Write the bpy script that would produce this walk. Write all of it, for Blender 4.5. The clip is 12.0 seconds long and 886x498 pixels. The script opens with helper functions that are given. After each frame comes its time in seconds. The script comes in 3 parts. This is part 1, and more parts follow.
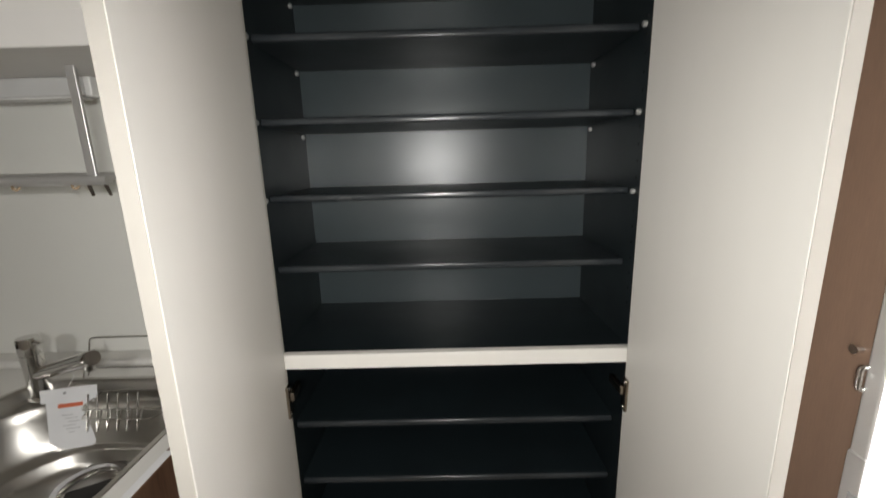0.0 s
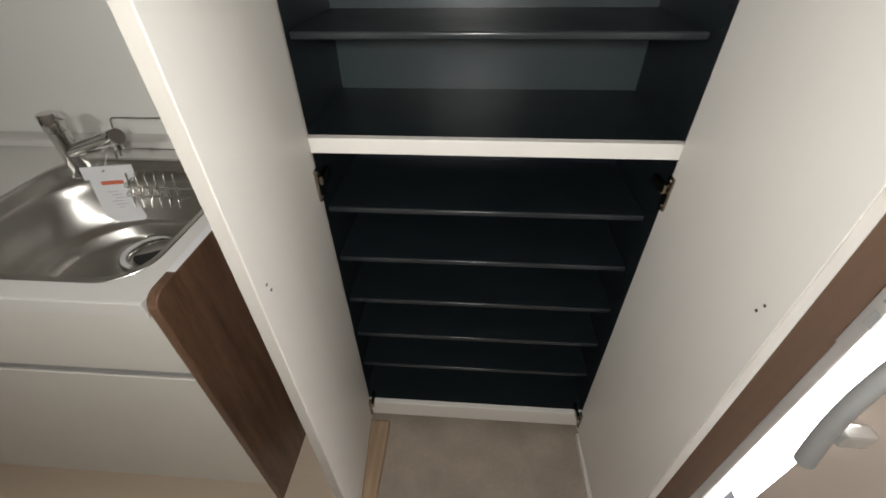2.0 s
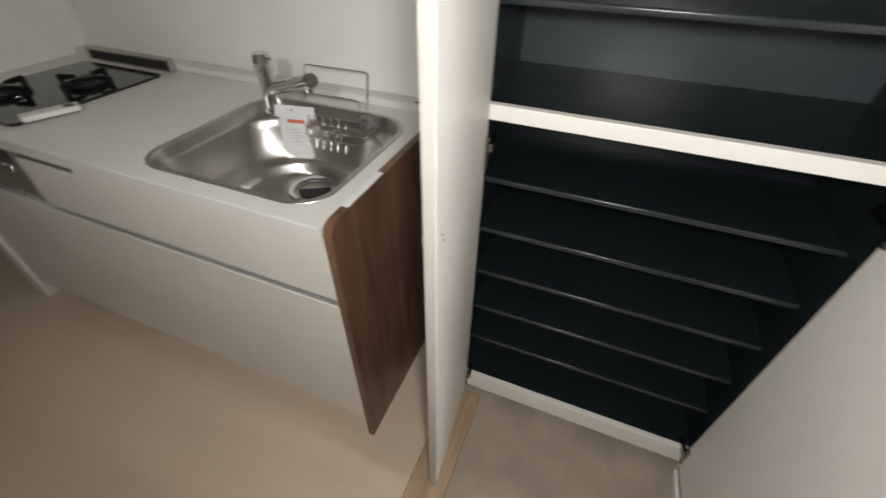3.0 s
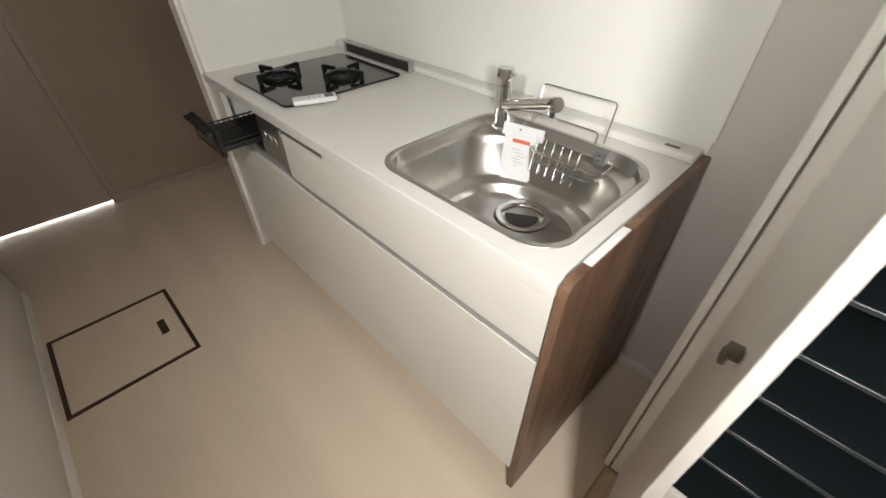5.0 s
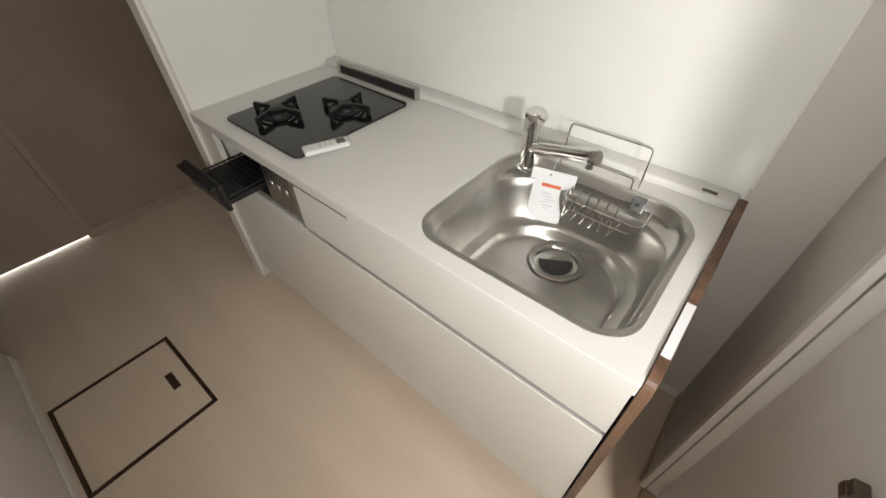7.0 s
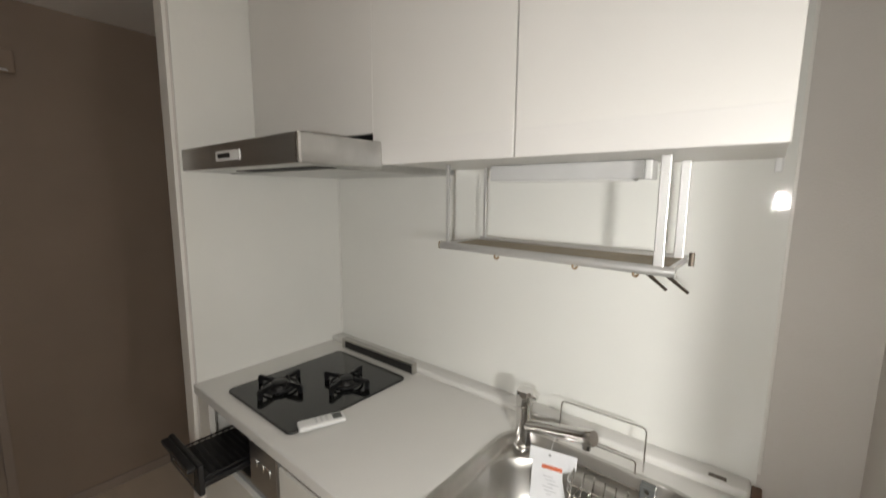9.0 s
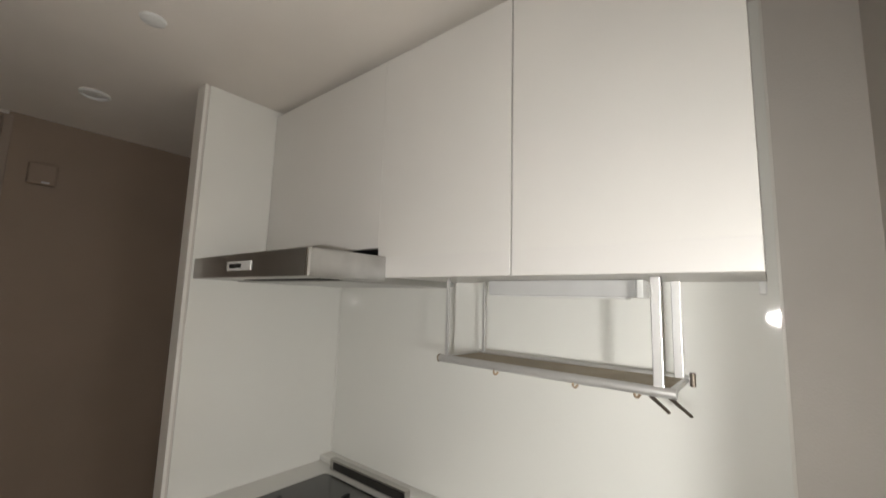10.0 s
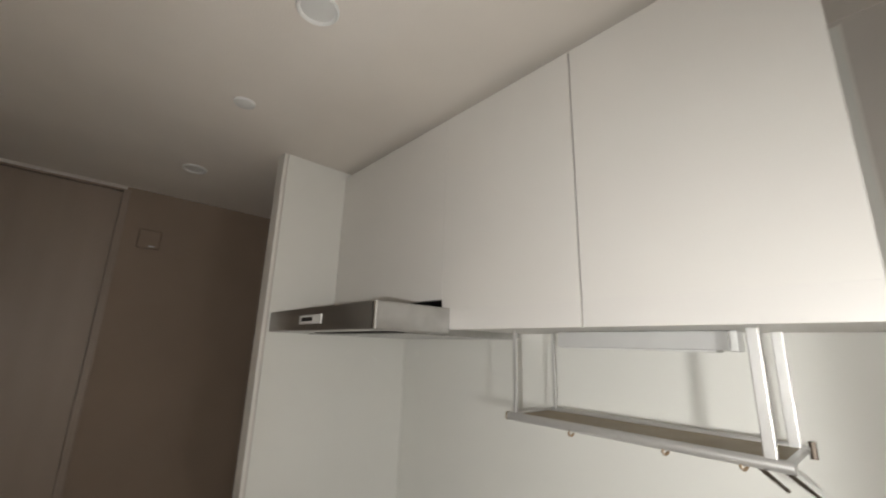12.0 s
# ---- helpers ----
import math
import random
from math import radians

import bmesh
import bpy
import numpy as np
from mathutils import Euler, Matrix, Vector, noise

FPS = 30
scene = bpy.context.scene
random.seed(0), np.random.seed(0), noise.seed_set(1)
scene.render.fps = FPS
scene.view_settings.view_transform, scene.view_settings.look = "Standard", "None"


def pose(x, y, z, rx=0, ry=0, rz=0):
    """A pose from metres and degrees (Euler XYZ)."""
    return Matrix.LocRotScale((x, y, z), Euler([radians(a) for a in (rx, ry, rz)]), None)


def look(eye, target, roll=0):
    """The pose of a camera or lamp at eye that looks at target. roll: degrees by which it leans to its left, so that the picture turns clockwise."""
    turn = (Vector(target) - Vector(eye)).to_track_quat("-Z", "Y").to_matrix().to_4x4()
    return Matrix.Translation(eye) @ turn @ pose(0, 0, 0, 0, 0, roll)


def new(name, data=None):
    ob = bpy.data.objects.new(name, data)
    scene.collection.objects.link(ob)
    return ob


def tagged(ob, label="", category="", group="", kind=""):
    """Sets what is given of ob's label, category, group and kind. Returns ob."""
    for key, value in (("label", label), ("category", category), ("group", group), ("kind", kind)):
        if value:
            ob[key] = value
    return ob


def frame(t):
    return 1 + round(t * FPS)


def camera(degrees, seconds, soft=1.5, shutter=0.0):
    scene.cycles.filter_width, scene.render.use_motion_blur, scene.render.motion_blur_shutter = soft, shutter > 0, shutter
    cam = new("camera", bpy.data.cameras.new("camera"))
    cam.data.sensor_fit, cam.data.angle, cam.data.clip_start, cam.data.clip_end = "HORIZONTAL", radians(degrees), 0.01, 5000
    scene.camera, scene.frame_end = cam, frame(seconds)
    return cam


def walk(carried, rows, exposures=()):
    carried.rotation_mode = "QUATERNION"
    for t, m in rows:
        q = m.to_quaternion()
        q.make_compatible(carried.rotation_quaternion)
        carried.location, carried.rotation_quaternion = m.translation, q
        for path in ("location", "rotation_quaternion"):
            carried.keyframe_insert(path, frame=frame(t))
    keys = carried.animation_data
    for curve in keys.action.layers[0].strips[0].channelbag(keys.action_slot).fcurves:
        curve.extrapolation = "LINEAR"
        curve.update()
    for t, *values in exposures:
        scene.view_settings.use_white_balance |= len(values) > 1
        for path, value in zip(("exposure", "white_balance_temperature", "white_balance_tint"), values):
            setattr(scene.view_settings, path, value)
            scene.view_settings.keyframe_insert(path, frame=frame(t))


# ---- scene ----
cam = camera(95.5, 12.0, shutter=0.4)
PATH = [
    (0, (0.0, 0.029, 1.361), (-0.02, 1.982, 0.929), -1.6),
    (0.5, (-0.006, 0.041, 1.359), (-0.037, 1.902, 0.626), -2.0),
    (1, (-0.008, 0.048, 1.339), (-0.05, 1.802, 0.38), -1.8),
    (1.5, (-0.009, 0.062, 1.316), (-0.076, 1.707, 0.18), -1.4),
    (2, (-0.02, 0.065, 1.297), (-0.151, 1.619, 0.045), -1.0),
    (2.5, (-0.06, 0.045, 1.28), (-0.341, 1.538, -0.021), 0.1),
    (3, (-0.126, 0.024, 1.279), (-0.683, 1.436, -0.023), 0.8),
    (3.5, (-0.199, -0.01, 1.278), (-1.057, 1.279, 0.013), 1.2),
    (3.7, (-0.214, -0.015, 1.274), (-1.177, 1.215, 0.025), 1.3),
    (5.3, (-0.424, 0.042, 1.29), (-1.511, 1.096, -0.017), -0.2),
    (5.5, (-0.476, 0.043, 1.309), (-1.509, 1.12, -0.023), -0.4),
    (6, (-0.569, 0.026, 1.42), (-1.486, 1.12, 0.019), -0.5),
    (6.5, (-0.593, 0.044, 1.423), (-1.486, 1.122, -0.006), -0.2),
    (6.7, (-0.596, 0.051, 1.42), (-1.497, 1.122, -0.009), -0.3),
    (8.3, (-0.578, 0.028, 1.479), (-1.764, 1.459, 0.743), 0.2),
    (8.5, (-0.579, 0.023, 1.483), (-1.791, 1.49, 0.869), 0.1),
    (9, (-0.573, 0.007, 1.488), (-1.827, 1.541, 1.214), 0.5),
    (9.5, (-0.564, -0.009, 1.497), (-1.826, 1.542, 1.506), 1.2),
    (10, (-0.555, -0.018, 1.506), (-1.816, 1.514, 1.756), 1.7),
    (10.5, (-0.551, -0.022, 1.506), (-1.792, 1.471, 1.985), 2.0),
    (11, (-0.55, -0.017, 1.51), (-1.775, 1.434, 2.136), 2.2),
    (11.5, (-0.556, -0.013, 1.508), (-1.824, 1.4, 2.137), 2.0),
    (12, (-0.566, -0.023, 1.513), (-2.013, 1.272, 1.99), 1.7),
]
walk(cam, [(t, look(e, g, r)) for t, e, g, r in PATH],
     exposures=[(0, 0.0), (2.0, 0.06), (3.0, 0.36), (3.7, 0.84), (5.3, 1.25), (6.7, 1.22), (8.3, 0.99), (9.5, 0.91), (12.0, 0.84)])

# ---------------------------------------------------------------- light
world = bpy.data.worlds.new("world")
scene.world = world
world.use_nodes = True
world.node_tree.nodes["Background"].inputs[0].default_value = (0.9, 0.95, 1.0, 1)
world.node_tree.nodes["Background"].inputs[1].default_value = 0.3


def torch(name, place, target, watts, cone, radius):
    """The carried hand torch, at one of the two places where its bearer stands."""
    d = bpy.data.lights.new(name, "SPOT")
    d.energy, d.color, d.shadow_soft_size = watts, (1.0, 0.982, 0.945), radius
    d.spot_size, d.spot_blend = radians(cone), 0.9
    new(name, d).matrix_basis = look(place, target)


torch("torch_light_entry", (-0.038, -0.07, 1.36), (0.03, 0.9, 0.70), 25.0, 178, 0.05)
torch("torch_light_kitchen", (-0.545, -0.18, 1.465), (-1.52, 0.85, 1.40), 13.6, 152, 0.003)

# ---------------------------------------------------------------- materials


def material(name, color, rough=0.5, metal=0.0, vary=0.06, scale=6.0, bump=0.0, bump_scale=180.0, stretch=(1, 1, 1),
             color2=None, grain=0.0, rough_vary=0.08, coat=0.0, spec=0.5):
    """A surface with soft blotches, fine grain and a fine relief, in object space at real size."""
    m = bpy.data.materials.new(name)
    m.use_nodes = True
    nt = m.node_tree
    n, l = nt.nodes, nt.links
    b = n["Principled BSDF"]
    b.inputs["Metallic"].default_value = metal
    b.inputs["Coat Weight"].default_value = coat
    b.inputs["Specular IOR Level"].default_value = spec
    tc = n.new("ShaderNodeTexCoord")
    mp = n.new("ShaderNodeMapping")
    mp.inputs["Scale"].default_value = stretch
    l.new(tc.outputs["Object"], mp.inputs["Vector"])
    big = n.new("ShaderNodeTexNoise")
    big.inputs["Scale"].default_value = scale
    big.inputs["Detail"].default_value = 4
    l.new(mp.outputs[0], big.inputs["Vector"])
    fine = n.new("ShaderNodeTexNoise")
    fine.inputs["Scale"].default_value = bump_scale
    fine.inputs["Detail"].default_value = 3
    l.new(mp.outputs[0], fine.inputs["Vector"])
    c2 = color2 or tuple(max(0.0, c * (1 - 2.2 * vary)) for c in color)
    mix = n.new("ShaderNodeMix")
    mix.data_type = "RGBA"
    mix.inputs["A"].default_value = (*color, 1)
    mix.inputs["B"].default_value = (*c2, 1)
    ramp = n.new("ShaderNodeMapRange")
    ramp.inputs["From Min"].default_value, ramp.inputs["From Max"].default_value = 0.36, 0.66
    l.new(big.outputs["Fac"], ramp.inputs["Value"])
    l.new(ramp.outputs[0], mix.inputs["Factor"])
    out = mix.outputs["Result"]
    if grain:
        g = n.new("ShaderNodeMix")
        g.data_type, g.blend_type = "RGBA", "MULTIPLY"
        gr = n.new("ShaderNodeMapRange")
        gr.inputs["From Min"].default_value, gr.inputs["From Max"].default_value = 0.3, 0.7
        gr.inputs["To Min"].default_value, gr.inputs["To Max"].default_value = 1 - grain, 1 + grain * 0.4
        l.new(fine.outputs["Fac"], gr.inputs["Value"])
        g.inputs["Factor"].default_value = 1
        l.new(out, g.inputs["A"])
        l.new(gr.outputs[0], g.inputs["B"])
        out = g.outputs["Result"]
    l.new(out, b.inputs["Base Color"])
    rr = n.new("ShaderNodeMapRange")
    rr.inputs["To Min"].default_value, rr.inputs["To Max"].default_value = max(0.02, rough - rough_vary), min(1, rough + rough_vary)
    l.new(big.outputs["Fac"], rr.inputs["Value"])
    l.new(rr.outputs[0], b.inputs["Roughness"])
    if bump:
        bp = n.new("ShaderNodeBump")
        bp.inputs["Strength"].default_value = bump
        bp.inputs["Distance"].default_value = 0.002
        l.new(fine.outputs["Fac"], bp.inputs["Height"])
        l.new(bp.outputs[0], b.inputs["Normal"])
    return m


def glow(name, color, strength):
    m = bpy.data.materials.new(name)
    m.use_nodes = True
    nt = m.node_tree
    nt.nodes.remove(nt.nodes["Principled BSDF"])
    e = nt.nodes.new("ShaderNodeEmission")
    e.inputs[0].default_value, e.inputs[1].default_value = (*color, 1), strength
    nt.links.new(e.outputs[0], nt.nodes["Material Output"].inputs[0])
    return m


WALLPAPER = material("wallpaper", (0.66, 0.62, 0.575), 0.75, vary=0.03, scale=2.5, bump=0.35, bump_scale=240)
# wallpaper darkened and browned in place of the torch's falloff down the hall
HALLPAPER_DIM = material("hall_wallpaper_dimmed", (0.30, 0.228, 0.172), 0.8, vary=0.04, scale=2.5, bump=0.35, bump_scale=240)
CEIL = material("ceiling_paper", (0.84, 0.79, 0.73), 0.8, vary=0.03, scale=2, bump=0.3, bump_scale=200)
PANEL = material("kitchen_panel", (0.83, 0.825, 0.78), 0.045, vary=0.012, scale=3, rough_vary=0.0, bump=0.12, bump_scale=60)
LAMINATE = material("white_laminate", (0.80, 0.775, 0.725), 0.42, vary=0.02, scale=5, bump=0.06, bump_scale=320, stretch=(1, 1, 0.12))
DOORWHITE = material("cabinet_white", (0.74, 0.72, 0.685), 0.36, vary=0.012, scale=4, rough_vary=0.0)
# brown-grey for the shade inside the small drawer's finger slot
SLOTDARK = material("slot_shadow_grey", (0.13, 0.11, 0.09), 0.6, vary=0.05, scale=9)
LIGHTGREY = material("light_grey_housing", (0.58, 0.58, 0.57), 0.45, vary=0.03, scale=9)
# filler toned down to carry the soft shade between cabinets and ceiling
FILLER = material("filler_shade_tone", (0.60, 0.56, 0.51), 0.6, vary=0.04, scale=6)
LEAF = material("entry_door_face", (0.48, 0.405, 0.345), 0.45, vary=0.05, scale=4)
GRIP = material("gloss_grip_band", (0.73, 0.71, 0.68), 0.30, vary=0.01, scale=4, rough_vary=0.0)
# door and baseboard tone lowered likewise, for their distance from the torch
HALLDOOR_DIM = material("hall_door_laminate_dimmed", (0.325, 0.258, 0.205), 0.5, vary=0.04, scale=3, bump=0.1, bump_scale=90, stretch=(3, 3, 0.3))
# edge colour lowered to offset the strong torch light on the door ends
EDGEBAND = material("edge_band_dimmed", (0.50, 0.475, 0.43), 0.5, vary=0.03, scale=9)
FRONT = material("drawer_front", (0.74, 0.72, 0.665), 0.33, vary=0.02, scale=4)
COUNTER = material("counter_stone", (0.725, 0.71, 0.675), 0.28, vary=0.012, scale=5, rough_vary=0.0, grain=0.02, bump_scale=420)
FLOOR = material("floor_vinyl", (0.685, 0.572, 0.448), 0.36, vary=0.035, scale=4, bump=0.05, bump_scale=60, stretch=(0.25, 2.0, 1), grain=0.025)
TILE = material("entry_floor", (0.42, 0.35, 0.285), 0.6, vary=0.10, scale=7, bump=0.25, bump_scale=160, grain=0.08)
SILLWOOD = material("threshold_wood", (0.50, 0.36, 0.235), 0.4, vary=0.12, scale=5, stretch=(9, 0.7, 9), grain=0.10, bump=0.08)
WALNUT = material("walnut_board", (0.19, 0.108, 0.066), 0.38, color2=(0.108, 0.056, 0.034), scale=7, stretch=(4, 4, 0.45), grain=0.25, bump=0.1, bump_scale=60)
BLACKIN = material("black_laminate", (0.0110, 0.0165, 0.0190), 0.38, vary=0.1, scale=8, bump=0.05, bump_scale=500)
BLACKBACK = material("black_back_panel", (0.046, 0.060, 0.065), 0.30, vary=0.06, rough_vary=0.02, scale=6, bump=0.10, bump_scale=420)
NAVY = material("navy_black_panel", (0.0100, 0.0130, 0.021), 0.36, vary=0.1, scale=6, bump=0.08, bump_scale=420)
SHELF_EDGE = material("shelf_edge_band", (0.030, 0.035, 0.039), 0.24, vary=0.1, scale=8)
STEEL = material("brushed_steel", (0.53, 0.515, 0.485), 0.31, metal=1.0, vary=0.05, scale=5, bump=0.05, bump_scale=240, stretch=(0.2, 3, 3), rough_vary=0.05)
STEELDARK = material("hood_steel", (0.56, 0.555, 0.54), 0.36, metal=1.0, vary=0.06, scale=5, bump=0.04, bump_scale=260, stretch=(0.15, 3, 3))
CHROME = material("chrome", (0.72, 0.71, 0.69), 0.07, metal=1.0, vary=0.02, scale=10, rough_vary=0.02)
BRASSY = material("nickel_hinge", (0.42, 0.37, 0.31), 0.22, metal=1.0, vary=0.1, scale=60)
ALU = material("aluminium", (0.70, 0.695, 0.68), 0.38, metal=0.7, vary=0.03, scale=14)
GLASSTOP = material("hob_glass", (0.012, 0.012, 0.012), 0.10, vary=0.1, scale=30, grain=0.3, bump_scale=1500, rough_vary=0.03, coat=0.3)
IRON = material("black_enamel", (0.010, 0.010, 0.011), 0.38, vary=0.15, scale=30, bump=0.1)
BURNER = material("burner_metal", (0.05, 0.048, 0.047), 0.45, metal=0.8, vary=0.1, scale=40)
PLASTIC = material("white_plastic", (0.78, 0.78, 0.76), 0.4, vary=0.02, scale=20)
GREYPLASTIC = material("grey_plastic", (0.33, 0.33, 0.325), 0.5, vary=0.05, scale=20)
LCD = material("display_grey", (0.13, 0.135, 0.13), 0.2, vary=0.04, scale=30)
PAPER = material("tag_paper", (0.80, 0.80, 0.81), 0.55, vary=0.02, scale=20)
RED = material("print_orange", (0.66, 0.16, 0.075), 0.5, vary=0.04, scale=20)
INK = material("print_grey", (0.55, 0.55, 0.56), 0.6, vary=0.04, scale=20)
# near black painted as shade in holes, slots and gaps; also the switch mark
DARK = material("dark_gap", (0.02, 0.018, 0.016), 0.7, vary=0.1, scale=20)
TAN = material("bronze_hook", (0.34, 0.25, 0.16), 0.4, metal=0.6, vary=0.1, scale=60)
BRONZE = material("bronze_hatch_frame", (0.085, 0.052, 0.034), 0.34, metal=0.6, vary=0.12, scale=20)
PEWTER = material("pewter_metal", (0.17, 0.14, 0.115), 0.38, metal=0.85, vary=0.12, scale=40)
MESHPLATE = material("rack_mesh_plate", (0.31, 0.245, 0.155), 0.5, metal=0.0, vary=0.06, scale=12)
BROWNWALL = material("entry_wood_panel", (0.20, 0.128, 0.088), 0.5, vary=0.10, scale=3, bump=0.05, bump_scale=120, stretch=(5, 5, 0.4), grain=0.08)
DAYLIGHT = glow("daylight_outside", (1.0, 1.0, 1.0), 9.0)

# ---------------------------------------------------------------- mesh helpers


def part(name, bm, mat, parent=None, label="", smooth=False, at=None):
    """Links a bmesh as one mesh object, under a thing or a part."""
    bmesh.ops.recalc_face_normals(bm, faces=bm.faces)
    me = bpy.data.meshes.new(name)
    bm.to_mesh(me)
    bm.free()
    me.materials.append(mat)
    if smooth:
        for p in me.polygons:
            p.use_smooth = True
        me.set_sharp_from_angle(angle=radians(38))
    ob = new(name, me)
    if at is not None:
        ob.matrix_basis = at
    if parent is not None:
        ob.parent = parent
    if label:
        ob["label"] = label
    return ob


def thing(name, label, category, group="", kind="", at=None):
    ob = new(name)
    ob.empty_display_size = 0.05
    if at is not None:
        ob.matrix_basis = at
    return tagged(ob, label, category, group, kind)


def add_box(bm, x0, x1, y0, y1, z0, z1, bevel=0.0, seg=2):
    made = bmesh.ops.create_cube(bm, size=1.0)["verts"]
    for v in made:
        v.co = Vector(((x0 + x1) / 2 + v.co.x * (x1 - x0), (y0 + y1) / 2 + v.co.y * (y1 - y0), (z0 + z1) / 2 + v.co.z * (z1 - z0)))
    if bevel:
        edges = {e for v in made for e in v.link_edges}
        bmesh.ops.bevel(bm, geom=list(edges), offset=bevel, segments=seg, profile=0.5, affect="EDGES")
    return bm


def box(x0, x1, y0, y1, z0, z1, bevel=0.0, seg=2):
    return add_box(bmesh.new(), x0, x1, y0, y1, z0, z1, bevel, seg)


def add_tube(bm, pts, r, n=10, cap=True):
    """A round bar along a line of points."""
    pts = [Vector(p) for p in pts]
    rings, side = [], None
    for i, p in enumerate(pts):
        a = pts[max(i - 1, 0)]
        b = pts[min(i + 1, len(pts) - 1)]
        t = (b - a).normalized()
        if side is None:
            side = t.orthogonal().normalized()
        side = (side - t * side.dot(t)).normalized()
        up = t.cross(side)
        rr = r[i] if isinstance(r, (list, tuple)) else r
        rings.append([bm.verts.new(p + rr * (math.cos(k * math.tau / n) * side + math.sin(k * math.tau / n) * up)) for k in range(n)])
    for a, b in zip(rings, rings[1:]):
        for k in range(n):
            bm.faces.new((a[k], a[(k + 1) % n], b[(k + 1) % n], b[k]))
    if cap:
        bm.faces.new(list(reversed(rings[0])))
        bm.faces.new(rings[-1])
    return bm


def tube(pts, r, n=10):
    return add_tube(bmesh.new(), pts, r, n)


def bent(pts, r, steps=5):
    """The corner points of a wire, rounded off with radius r."""
    pts = [Vector(p) for p in pts]
    out = [pts[0]]
    for a, b, c in zip(pts, pts[1:], pts[2:]):
        u, w = (a - b).normalized(), (c - b).normalized()
        for i in range(steps + 1):
            t = i / steps
            out.append((1 - t) ** 2 * (b + u * r) + 2 * t * (1 - t) * b + t * t * (b + w * r))
    out.append(pts[-1])
    return out


def lathe(profile, place, n=32):
    """A turned body from (radius, height) pairs about an upright axis."""
    bm = bmesh.new()
    rings = []
    for r, z in profile:
        rings.append([bm.verts.new((place[0] + r * math.cos(k * math.tau / n), place[1] + r * math.sin(k * math.tau / n), place[2] + z)) for k in range(n)])
    for a, b in zip(rings, rings[1:]):
        for k in range(n):
            bm.faces.new((a[k], a[(k + 1) % n], b[(k + 1) % n], b[k]))
    bmesh.ops.remove_doubles(bm, verts=bm.verts, dist=1e-5)
    return bm


def round_loop(x0, x1, y0, y1, r, z, n=12):
    """Points round a rectangle with rounded corners; r: one radius or four (right back, left back, left front, right front)."""
    rs = r if isinstance(r, (list, tuple)) else (r,) * 4
    out = []
    for (cx, cy, a0), rr in zip(((x1, y1, 0), (x0, y1, 90), (x0, y0, 180), (x1, y0, 270)), rs):
        ox = cx - rr if cx == x1 else cx + rr
        oy = cy - rr if cy == y1 else cy + rr
        for i in range(n):
            a = radians(a0 + 90 * i / (n - 1))
            out.append((ox + rr * math.cos(a), oy + rr * math.sin(a), z))
    return out


def loft(loops, close_first=False, close_last=False):
    bm = bmesh.new()
    rings = [[bm.verts.new(p) for p in lp] for lp in loops]
    n = len(rings[0])
    for a, b in zip(rings, rings[1:]):
        for k in range(n):
            bm.faces.new((a[k], a[(k + 1) % n], b[(k + 1) % n], b[k]))
    if close_first:
        bm.faces.new(rings[0])
    if close_last:
        bm.faces.new(rings[-1])
    return bm


def slab_with_hole(outer, hole, z0, z1):
    bm = bmesh.new()
    edges = []
    for lp in (outer, hole):
        vs = [bm.verts.new((p[0], p[1], z1)) for p in lp]
        edges += [bm.edges.new((vs[i], vs[(i + 1) % len(vs)])) for i in range(len(vs))]
    bmesh.ops.triangle_fill(bm, edges=edges, use_beauty=True)
    r = bmesh.ops.extrude_face_region(bm, geom=list(bm.faces))
    for v in r["geom"]:
        if isinstance(v, bmesh.types.BMVert):
            v.co.z = z0
    return bm


def structure(name, bm, mat, label, category):
    return tagged(part(name, bm, mat), label, category, kind="structure")


# ---------------------------------------------------------------- shell of the place
BACK, HALL, CEILING = 1.122, -3.03, 2.25
CF0 = 0.767                                 # front of the wall return
EX = 0.45                                   # inner face of the entry wall

structure("floor", box(-2.165, -0.375, -0.51, BACK + 0.1, -0.10, 0.0), FLOOR, "pale beige wood-look vinyl floor of the kitchen", "floor")
structure("floor_hall", box(HALL - 0.45, -2.165, -2.2, 2.0, -0.10, 0.0), FLOOR, "pale beige wood-look vinyl floor of the hall", "floor")
structure("entry_floor", box(-0.375, EX + 0.04, -0.51, BACK, -0.10, -0.022), TILE, "greyish beige vinyl floor below the shoe cabinet", "floor")
structure("threshold", box(-0.375, -0.266, -0.408, 0.742, -0.10, 0.004, 0.004), SILLWOOD, "light brown wooden floor threshold strip", "threshold")
structure("ceiling", box(-4.2, 1.2, -2.2, 2.0, CEILING, CEILING + 0.1), CEIL, "off-white papered kitchen ceiling", "ceiling")
structure("wall_north", box(-2.165, -0.383, BACK, BACK + 0.1, 0, CEILING), WALLPAPER, "plain greyish white papered wall beside the counter", "wall")
structure("wall_return", box(-0.383, -0.362, CF0, BACK + 0.1, 0, CEILING), WALLPAPER, "plain papered wall return beside the shoe cabinet", "wall")
structure("wall_cabinet_back", box(-0.362, EX + 0.04, BACK, BACK + 0.1, -0.022, CEILING), WALLPAPER, "plain wall behind the shoe cabinet", "wall")
structure("wall_partition", box(-2.151, -2.088, 0.49, 2.0, 0, CEILING, 0.003), WALLPAPER, "white partition wall beside the hob", "wall")
structure("wall_hall_end", box(HALL, -2.165, 2.0, 2.1, 0, CEILING), HALLPAPER_DIM, "plain wall that closes the hall", "wall")
structure("wall_hall", box(HALL - 0.1, HALL, 0.06, 2.0, 0, CEILING), HALLPAPER_DIM, "plain papered hall wall, dimmed in colour", "wall")
structure("wall_hall_above_door", box(HALL - 0.1, HALL, -2.2, 0.06, 2.235, CEILING), WALLPAPER, "plain wall above the hall door", "wall")
